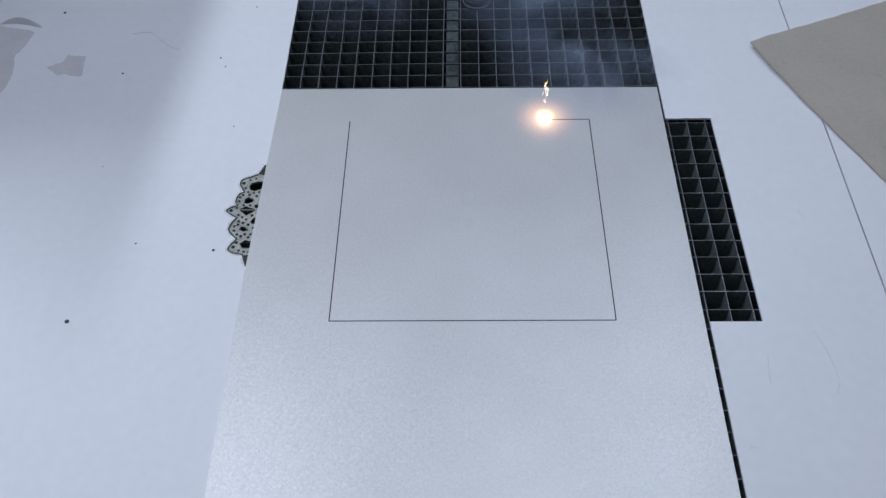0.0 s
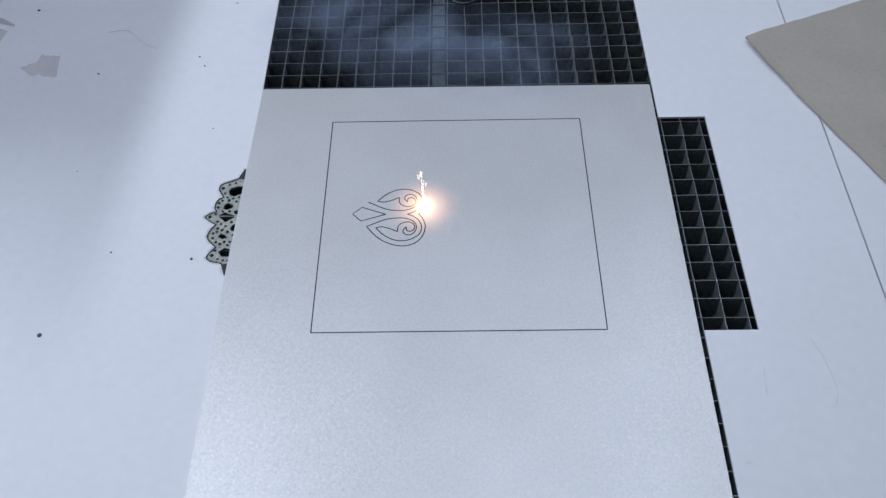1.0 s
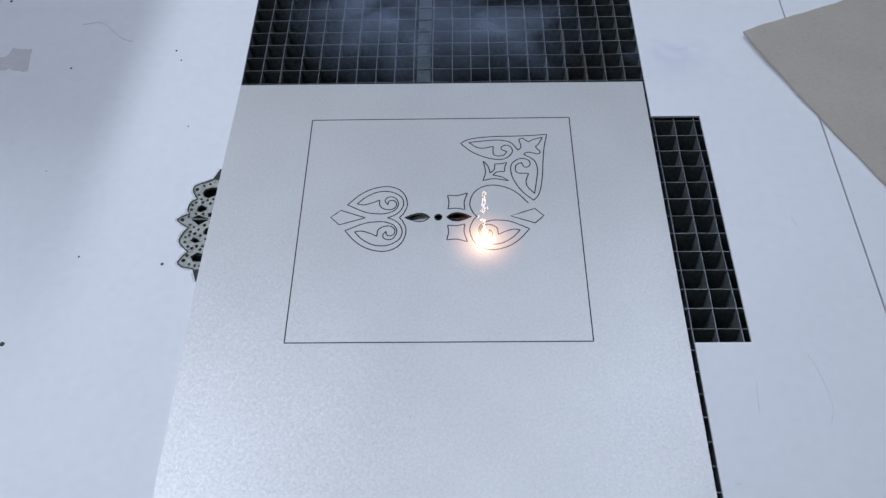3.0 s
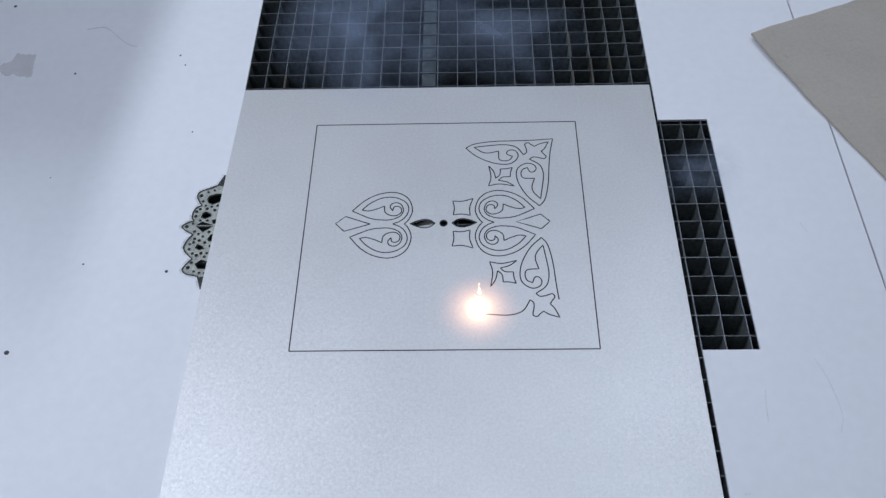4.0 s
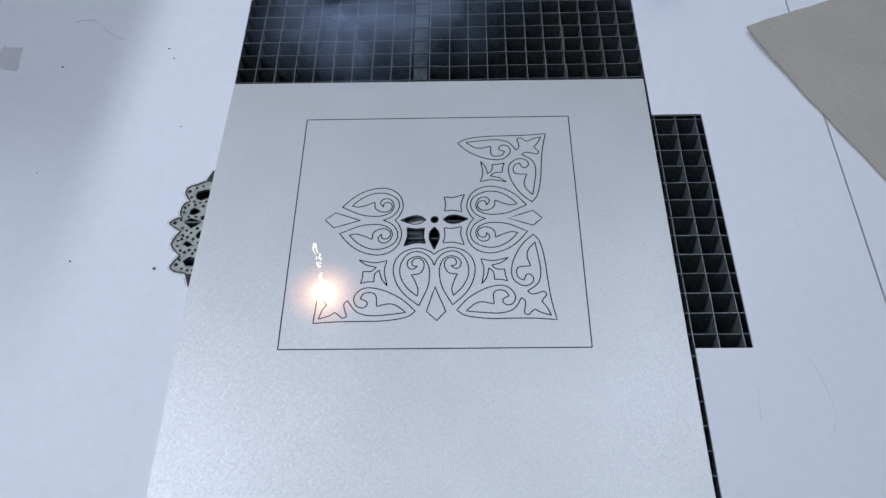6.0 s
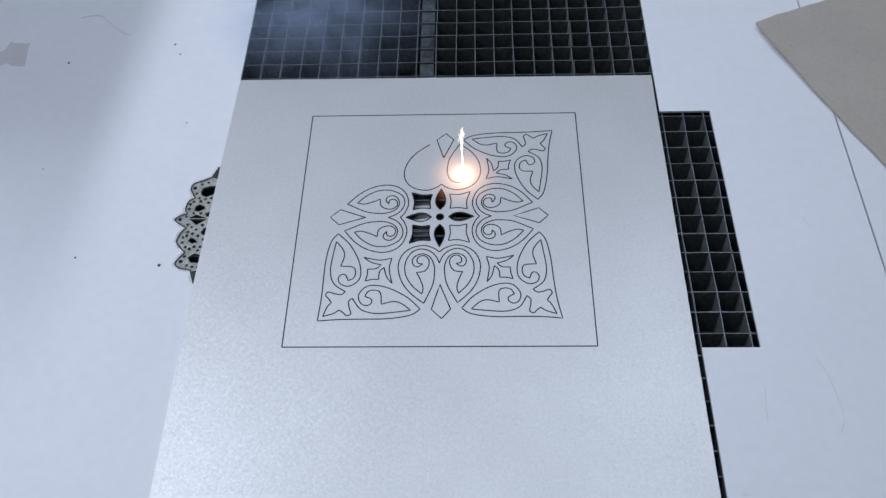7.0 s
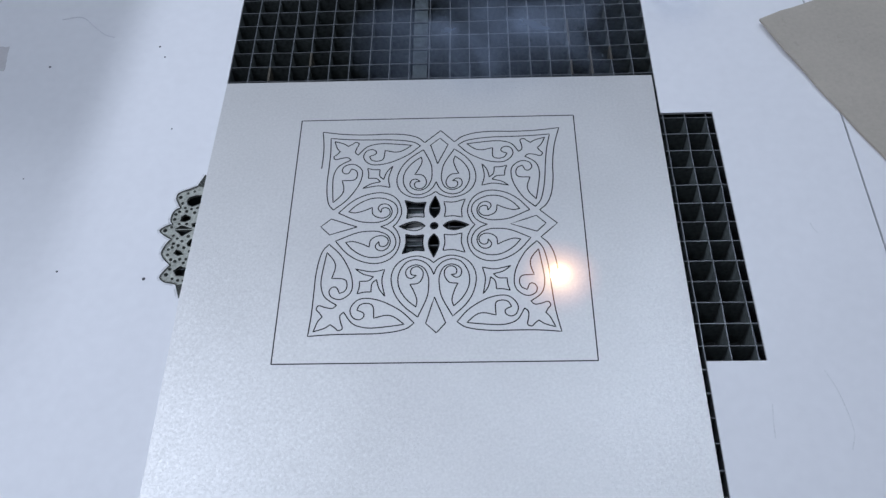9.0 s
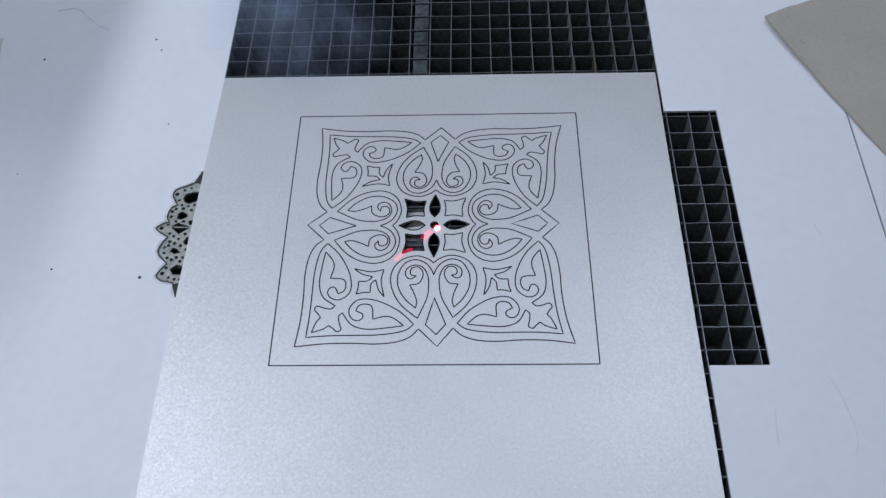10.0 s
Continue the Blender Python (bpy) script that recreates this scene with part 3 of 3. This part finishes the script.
def card():
    """A stiff grey card that lies across the boards, its near corner a little raised."""
    bm = bmesh.new()
    n = 24
    a, e1, e2 = Vector((0.2005, 0.1545)), Vector((0.0586, -0.1330)).normalized(), Vector((0.1117, 0.0485)).normalized()
    grid_v = []
    for layer in (0.0, 0.0016):
        rows = []
        for i in range(n + 1):
            row = []
            for j in range(n + 1):
                p = a + e1 * (0.24 * i / n) + e2 * (0.20 * j / n)
                d = math.hypot(i / n * 0.24, j / n * 0.20)
                p += (e1 + e2) * 0.0007 * math.exp(-(d / 0.006) ** 2)      # a blunt, worn corner
                p -= e2 * 0.0006 * math.sin(math.pi * min(0.24 * i / n / 0.145, 1)) * (1 - j / n)
                if i == 0 or j == 0:
                    p += (e2 if j == 0 else e1) * (0.0003 * math.sin(i * 1.7 + j * 2.3))
                row.append(bm.verts.new((p.x, p.y, BT + 0.0004 + layer + 0.0027 * math.exp(-(d / 0.055) ** 2))))
            rows.append(row)
        grid_v.append(rows)
    lo, hi = grid_v
    for i in range(n):
        for j in range(n):
            bm.faces.new((hi[i][j], hi[i + 1][j], hi[i + 1][j + 1], hi[i][j + 1]))
            bm.faces.new((lo[i][j], lo[i][j + 1], lo[i + 1][j + 1], lo[i + 1][j]))
    for i in range(n):
        bm.faces.new((lo[i][0], lo[i + 1][0], hi[i + 1][0], hi[i][0]))
        bm.faces.new((lo[i][n], hi[i][n], hi[i + 1][n], lo[i + 1][n]))
        bm.faces.new((lo[0][i], hi[0][i], hi[0][i + 1], lo[0][i + 1]))
        bm.faces.new((lo[n][i], lo[n][i + 1], hi[n][i + 1], hi[n][i]))
    ob = link_mesh("grey_card", bm, CARD)
    ob.data.shade_smooth()
    ob.data.set_sharp_from_angle(angle=radians(40))
    tagged(ob, "stiff grey card with a raised corner lying on white boards", "card")


# ---------------------------------------------------------------- the steel plate, its slugs and its cut lines
THICK = 0.0010
SLUGS = [  # outline, second of release, end pose in its own space; shallow ones fitted to the camera's view
    (CIRCLE, 1.17, (0, 0, -0.050, 20, 10, 0)), (turn(PETAL, 2), 2.29, (0.0005, 0.0016, -0.0034, -7, -9, 2)), (PETAL, 2.35, (0, 0, -0.060, 12, -9, 8)),
    (turn(PETAL, 3), 4.37, (0, 0, -0.060, -10, 6, 4)), (turn(SQUARE, 2), 4.45, (0.0006, 0.0, -0.058, 8, 4, 2)),
    (turn(PETAL, 1), 6.44, (0, 0, -0.060, 10, 5, 4)), (turn(SQUARE, 1), 6.54, (0.0, 0.0003, -0.0042, -14, 0, 1)),
]
MOVING = []


def steel_plate():
    ob = tagged(new("steel_plate"), "galvanised steel plate being cut into a filigree ornament", "metal plate")
    rim = [(-0.1296, 0.1122), (-0.1325, -0.04), (-0.1318, -0.30), (0.1282, -0.30), (0.1294, 0.1112)]
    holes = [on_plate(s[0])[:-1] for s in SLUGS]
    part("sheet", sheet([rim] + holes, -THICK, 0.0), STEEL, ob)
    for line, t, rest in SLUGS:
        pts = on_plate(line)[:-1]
        c = (sum(p[0] for p in pts) / len(pts), sum(p[1] for p in pts) / len(pts))
        slug = part("slug", sheet([[((x - c[0]) * 0.9995, (y - c[1]) * 0.9995) for x, y in pts]], -THICK, 0.0), STEEL, ob)
        home = pose(c[0], c[1], 0)
        rows = [(0, home), (t - 0.034, home), (t + 0.1, home @ pose(*rest)), (10, home @ pose(*rest))]
        MOVING.append((slug, rows))
    step = 1 / 30
    for i, (line, a, b) in enumerate(PROGRAMME):
        d = LENGTHS[i]
        if a < 0:
            cuts = [a + (b - a) * k / 4 for k in range(4)]
            cuts = [c for c in cuts if c < 0] + [0.0] + [k * step for k in range(1, 40) if k * step < b] + [b]
        else:
            k0, k1 = math.floor(a / step) + 1, math.ceil(b / step) - 1
            cuts = [a] + [k * step for k in range(k0, k1 + 1) if a + 0.008 < k * step < b - 0.008] + [b]
        for c0, c1 in zip(cuts, cuts[1:]):
            pts = stretch(line, d, (c0 - a) / (b - a), (c1 - a) / (b - a))
            # a dark strip just proud of the surface stands in for the cut
            piece = part("cut_line", ribbon(pts, 0.00064, -0.00017, 0.00003), CUT_DARK, ob)
            if c1 > 0.001:
                f = math.ceil(c1 * 30 - 1e-6)
                up, low = pose(0, 0, 0), pose(0, 0, -0.0005)
                rows = [(0, low)] + ([((f - 1) / 30, low)] if f > 1 else []) + [(f / 30, up), (10, up)]
                MOVING.append((piece, rows))


# ---------------------------------------------------------------- spark, pointer, smoke
def dome(rx, ry, rz, steps=20, rings=10):
    """A rounded glowing body, wider than high."""
    bm = bmesh.new()
    bmesh.ops.create_uvsphere(bm, u_segments=steps, v_segments=rings, radius=1)
    for v in bm.verts:
        v.co = (v.co.x * rx, v.co.y * ry, v.co.z * rz)
    return bm


def sliver(length, width, seed, bend=0.7):
    """A crooked spark trail that stands up from the work."""
    rng = random.Random(seed)
    bm = bmesh.new()
    prev = None
    n = 7
    for k in range(n + 1):
        f = k / n
        w = width * (0.35 + 0.65 * math.sin(math.pi * min(f + 0.12, 1))) * rng.uniform(0.6, 1.2)
        c = Vector((rng.uniform(-1, 1) * width * bend, rng.uniform(-1, 1) * width * bend, f * length))
        ring = [bm.verts.new(c + Vector((w * math.cos(q), w * math.sin(q), 0))) for q in (0, 2.1, 4.2)]
        if prev:
            for i in range(3):
                bm.faces.new((prev[i], prev[(i + 1) % 3], ring[(i + 1) % 3], ring[i]))
        else:
            bm.faces.new(ring[::-1])
        prev = ring
    bm.faces.new(prev)
    return bm


# the spark fountain, in millimetres over the work: seconds, height of its dense stem, loose sparks from and to
FOUNTAIN = [(0.0, 0, 10, 25), (0.1, 0, 2, 6), (0.3, 8, 8, 16), (0.4, 10, 12, 30), (0.5, 9, 13, 29), (0.6, 3, 3, 6), (0.7, 0, 2, 6), (0.8, 12, 8, 22), (1.0, 15, 10, 24), (1.1, 20, 16, 46), (1.4, 12, 12, 38),
            (1.5, 4, 5, 17), (1.7, 0, 3, 8), (1.9, 4, 4, 10), (2.0, 38, 30, 42), (2.2, 30, 20, 44), (2.3, 16, 14, 36), (2.4, 0, 10, 26), (2.5, 0, 26, 50), (2.6, 0, 8, 20), (3.1, 16, 12, 36), (3.5, 8, 6, 20), (3.8, 20, 16, 44),
            (3.9, 0, 4, 10), (4.0, 4, 4, 16), (4.2, 20, 14, 42), (4.5, 36, 20, 60), (4.7, 24, 14, 54), (5.0, 4, 12, 44), (5.3, 10, 10, 42), (5.4, 0, 3, 6), (5.5, 9, 6, 38), (6.2, 14, 8, 30), (6.8, 0, 2, 6), (7.0, 27, 18, 30),
            (7.2, 0, 3, 6), (7.3, 18, 8, 26), (7.5, 18, 14, 24), (7.8, 16, 10, 34), (7.9, 0, 4, 10), (8.0, 4, 8, 28), (8.3, 0, 4, 10), (8.5, 0, 0, 0), (10.0, 0, 0, 0)]


def fountain(t):
    """Height of the stem and the span of the loose sparks at t seconds, in metres."""
    for (a, *p), (b, *q) in zip(FOUNTAIN, FOUNTAIN[1:]):
        if a <= t <= b:
            return [(u + (v - u) * (t - a) / (b - a)) / 1000 for u, v in zip(p, q)]
    return [0.0, 0.0, 0.0]


LAST_CUT = PROGRAMME[-1][2]


def at_rest(t):
    """Height, over the spark's own, of a spark that is out: within the tray."""
    return -0.098 if t <= LAST_CUT else -0.002


def spark():
    ob = tagged(new("cutting_spark"), "white-hot laser spark with an orange glow on steel", "spark")
    part("core", dome(0.0044, 0.0036, 0.0020), glow_mat("white_hot", (1.0, 0.84, 0.58), 2.2), ob, "white-hot core")
    # flat glowing cap, added to paint the glare round the spark
    part("glare_halo", dome(0.0225, 0.0225, 0.003, 36, 10), halo_mat(), ob, "faint orange halo of painted glare")
    rows = []
    for f in range(301):
        t = f / 30
        x, y = spot_at(t)
        rows.append((t, pose(x, y, 0.0008 if t <= LAST_CUT else -0.0925)))
    MOVING.append((ob, rows))
    hot, warm = glow_mat("hot_spark", (1.0, 0.93, 0.85), 2.6), glow_mat("gold_spark", (1.0, 0.52, 0.14), 1.8)
    pale = glow_mat("pale_spark", (1.0, 0.86, 0.70), 2.0)
    rng = random.Random(11)
    for k in range(9):
        base = 0.0010 + 0.0046 * k
        jet = part("spark_jet", sliver(0.0068, 0.00046 - 0.00004 * k, 50 + k, 0.2), hot if k % 4 else pale, ob, "bright upright spark jet")
        rows = []
        for i in range(101):
            t = i / 10
            stem = fountain(t)[0]
            lift = base if stem > base + 0.003 else at_rest(t)
            rows.append((t, pose(rng.uniform(-1, 1) * 0.00012 - 0.0001 * k, max(lift, 0) * 0.25, lift, -14 + rng.uniform(-1, 1), rng.uniform(-1, 1), 0)))
        MOVING.append((jet, rows))
    for k in range(30):
        share = (k + 0.5) / 30
        look_of = warm if k % 4 == 3 or share > 0.75 and k % 2 else hot if k % 3 else pale
        streak = part("spark_trail", sliver(0.0012 + 0.0030 * rng.random() ** 2, 0.00008 + 0.00008 * rng.random(), k), look_of, ob, "thin bright spark trail")
        rows = []
        for i in range(101):
            t = i / 10
            _, low, high = fountain(t)
            z = low + (high - low) * min(max(share + rng.uniform(-0.12, 0.12), 0), 1) if high > 0.004 and rng.random() < 0.75 else at_rest(t)
            wide = 0.0007 + 0.09 * max(high - low, 0) * (1 - abs(2 * share - 1))
            rows.append((t, pose(rng.gauss(0, 0.6) * wide - 0.02 * max(z, 0), max(z, 0) * 0.25, z, rng.uniform(-16, 4), rng.uniform(-16, 16), 0)))
        MOVING.append((streak, rows))


def pointer():
    """The red aiming dot that comes on at the end, with its reflected streak painted in."""
    ob = tagged(new("aiming_dot"), "small red aiming dot of the laser on steel", "light dot")
    # glowing domes and strips stand in for laser light and reflection on the steel
    part("dot", dome(0.0013, 0.0013, 0.0006, 14, 8), glow_mat("pink_white", (1.0, 0.62, 0.68), 2.2), ob)
    part("dot_rim", dome(0.0023, 0.0023, 0.0008, 14, 8), glow_mat("red_glow", (1.0, 0.03, 0.10), 0.28), ob, "faint red rim")
    part("red_gleam", ribbon(spline([(-0.0030, -0.0022), (-0.0052, -0.0040), (-0.0075, -0.0072)]), 0.0034, 0.0, 0.0003), glow_mat("red_gleam", (1.0, 0.02, 0.10), 0.20), ob)
    part("red_gleam", ribbon(spline([(-0.0125, -0.0135), (-0.0170, -0.0152), (-0.0215, -0.0205)]), 0.0020, 0.0, 0.0003), glow_mat("red_gleam_far", (1.0, 0.02, 0.10), 0.22), ob)
    here, under = pose(0.0008, -0.0002, 0.0006), pose(0.0008, -0.0002, -0.0925)
    MOVING.append((ob, [(0, under), (9.93, under), (9.97, here), (10, here)]))


# paths of the drifting smoke: seconds, x, y over the grid
DRIFT_LOW = [(0, 0.085, 0.130), (0.3, 0.0, 0.15), (0.5, -0.03, 0.150), (0.75, 0.0, 0.15), (1, 0.035, 0.140), (1.5, 0.0, 0.150), (2, 0.055, 0.128),
    (2.5, -0.045, 0.150), (3.2, -0.02, 0.155), (4, -0.05, 0.145), (4.5, -0.075, 0.150), (5, -0.085, 0.145), (5.5, -0.085, 0.155),
    (6.2, -0.05, 0.155), (7, -0.075, 0.150), (7.5, -0.085, 0.150), (8, -0.035, 0.155), (8.5, -0.05, 0.165), (9, 0.015, 0.140), (9.5, 0.03, 0.150), (10, -0.085, 0.150)]
DRIFT_WIDE = [(0, 0.06, 0.2), (0.3, -0.06, 0.16), (0.5, -0.085, 0.145), (1, -0.02, 0.150), (1.5, -0.02, 0.170), (2, 0.07, 0.165), (2.5, 0.055, 0.150),
    (3.3, 0.05, 0.15), (4, 0.045, 0.150), (4.5, -0.02, 0.150), (5, -0.03, 0.140), (5.5, -0.06, 0.165), (6.3, -0.03, 0.165), (7, -0.085, 0.170),
    (7.5, -0.055, 0.140), (8, -0.02, 0.200), (8.5, -0.03, 0.215), (9, 0.075, 0.145), (9.5, 0.065, 0.155), (10, -0.085, 0.185)]
DRIFT_HIGH = [(0, -0.06, 0.22), (0.3, -0.04, 0.18), (0.5, -0.055, 0.165), (1, -0.07, 0.175), (1.5, 0.06, 0.170), (2.2, 0.05, 0.20),
    (2.7, -0.01, 0.17), (3.4, -0.04, 0.19), (4, -0.04, 0.170), (4.5, -0.085, 0.165), (5, -0.06, 0.165), (5.5, 0.06, 0.125),
    (6.3, -0.02, 0.20), (7, -0.05, 0.185), (7.5, -0.08, 0.175), (8.2, -0.05, 0.22), (8.9, 0.02, 0.22), (9.5, 0.05, 0.165), (10, -0.07, 0.23)]
DRIFT_SIDE = [(0, 0.145, 0.26), (2, 0.145, 0.16), (2.5, 0.145, 0.058), (3, 0.145, 0.12), (3.9, 0.145, 0.022), (4.25, 0.145, 0.040), (4.9, 0.145, 0.22),
    (5.4, 0.145, 0.045), (6.2, 0.145, 0.20), (8.8, 0.145, 0.20), (9.2, 0.145, 0.09), (9.5, 0.145, 0.055), (10, 0.145, 0.20)]
SMOKE = [DRIFT_LOW, DRIFT_WIDE, DRIFT_HIGH, DRIFT_SIDE]


def smoke():
    for n, path in enumerate(SMOKE):
        ob = tagged(new("smoke_puff"), "thin bluish smoke drifting over the dark grid", "smoke", group="cutting smoke")
        rng = random.Random(30 + n)
        small, reach = (0.45, 0.15) if n == 3 else (1.0, 0.09)
        bm = bmesh.new()
        bmesh.ops.create_grid(bm, x_segments=18, y_segments=14, size=1)
        ph = rng.uniform(0, 6)
        for v in bm.verts:
            x, y = v.co.x, v.co.y
            v.co = (x * 0.073, y * 0.053, 0.004 * math.sin(2.3 * x + ph) + 0.003 * math.cos(3.1 * y + ph * 2) - 0.004 * (x * x + y * y))
        wisp = part("wisp", bm, smoke_mat("smoke", n * 3.7 + 1, 0.44 if n < 3 else 0.34), ob)
        wisp.location = (rng.uniform(-0.012, 0.012) * small, rng.uniform(-0.008, 0.008) * small, 0.010)
        wisp.rotation_euler = (radians(rng.uniform(-8, 8)), radians(rng.uniform(-6, 6)), radians(rng.uniform(-35, 35)))
        wisp.scale = (small, small, small)
        MOVING.append((ob, [(t, pose(max(-0.085, min(x, reach)), y + 0.004, 0.002, 0, 0, 25 * math.sin(t + n))) for t, x, y in path]))


# ---------------------------------------------------------------- small things
def marks():
    for x, y, r in ((-0.307, 0.202, 0.0011), (-0.246, 0.1315, 0.0008), (-0.1785, 0.1475, 0.0007), (-0.1735, 0.138, 0.0006), (-0.1540, -0.0285, 0.0009), (-0.2020, -0.0230, 0.0006),
                    (-0.2285, -0.0790, 0.0013), (-0.158, 0.077, 0.0005), (-0.238, 0.041, 0.0004), (-0.1605, 0.2066, 0.0006)):
        ob = link_mesh("speck", lathe([(r, 0), (r * 0.95, r * 0.3), (r * 0.5, r * 0.55)], 12), SPECK)
        ob.location = (x, y, BT)
        tagged(ob, "tiny dark speck of debris on white board", "speck", group="specks on the board")
    hair = link_mesh("fibre", ribbon(spline([(-0.249, 0.1755), (-0.236, 0.177), (-0.225, 0.167), (-0.217, 0.160), (-0.210, 0.157)]), 0.0005, BT + 0.0001, BT + 0.0004), HAIR)
    tagged(hair, "thin curly grey fibre lying on white board", "fibre")
    rng = random.Random(3)

    def torn(name, pts, z, label):
        loop = []
        for a, b in zip(pts, pts[1:] + pts[:1]):
            for k in range(5):
                f = k / 5
                j = 0.0006 if k else 0
                loop.append((a[0] + (b[0] - a[0]) * f + rng.uniform(-j, j), a[1] + (b[1] - a[1]) * f + rng.uniform(-j, j)))
        tagged(link_mesh(name, sheet([loop], BT, z), TORN_SHADE), label, "torn patch")

    torn("torn_shade_patch", [(-0.3028, 0.139), (-0.2929, 0.1444), (-0.2909, 0.1525), (-0.285, 0.1505), (-0.2777, 0.151), (-0.2766, 0.1398), (-0.2752, 0.129), (-0.2827, 0.1296), (-0.2874, 0.1321), (-0.293, 0.1303)], BT + 0.0003, "small torn grey paper patch on white board")
    # shade below the curled flake, put in as a flat grey patch
    torn("torn_shade_patch", [(-0.355, 0.187), (-0.3425, 0.1845), (-0.3288, 0.1816), (-0.3235, 0.1785), (-0.3257, 0.1645), (-0.3302, 0.1518), (-0.3256, 0.1332), (-0.3259, 0.1212), (-0.3300, 0.1050), (-0.345, 0.080), (-0.40, 0.060), (-0.40, 0.17)], BT + 0.0003, "flat grey patch for the shade below the flake on white board")
    bm = bmesh.new()
    prev = None
    for k in range(9):
        f = k / 8
        p = Vector((-0.352 + 0.032 * f, 0.1835 + 0.0065 * math.sin(math.pi * (f * 0.75 + 0.25)), BT))
        h = 0.004 * math.sin(math.pi * f) + 0.0005
        row = [bm.verts.new(p + Vector((0, -0.0012 * (1 - abs(2 * f - 1)), 0.0003))), bm.verts.new(p + Vector((0, 0.0015, h))), bm.verts.new(p + Vector((0, 0.0023, h * 0.9))), bm.verts.new(p + Vector((0, 0.0004, 0)))]
        if prev:
            for i in range(4):
                bm.faces.new((prev[i], prev[(i + 1) % 4], row[(i + 1) % 4], row[i]))
        else:
            bm.faces.new(row[::-1])
        prev = row
    bm.faces.new(prev)
    tagged(link_mesh("curled_flake", bm, TORN_SHADE), "curled flake of peeling white paper", "flake")
    for pts in ([(0.187, -0.086), (0.191, -0.098), (0.1932, -0.116), (0.1902, -0.126)], [(0.159, -0.103), (0.1577, -0.112), (0.157, -0.120)], [(0.1385, -0.1562), (0.1400, -0.1560), (0.1415, -0.1560)], [(0.1995, 0.0005), (0.2003, -0.003), (0.2020, -0.006)]):
        tagged(link_mesh("scratch", ribbon(spline(pts), 0.0006, BT, BT + 0.00006), SCRATCH), "faint grey scratch on white board", "scratch", group="scratches on the board")
    knob = tagged(new("rubber_foot"), "round black rubber foot standing on the grid", "rubber foot")
    knob.location = (0.0068, 0.2115, GRID_TOP)
    part("body", lathe([(0.0098, 0), (0.0102, 0.0015), (0.0100, 0.006), (0.0088, 0.0075), (0.004, 0.0078)], 36), RUBBER, knob)
    part("rim", lathe([(0.0103, 0.0012), (0.0107, 0.0016), (0.0107, 0.0024), (0.0103, 0.0028)], 36), SLAT, knob, "thin grey rim")


room()
bed()
boards()
lace_figure()
card()
steel_plate()
spark()
pointer()
smoke()
marks()
grid()


def motions():
    for ob, rows in MOVING:
        walk(ob, rows)


motions()
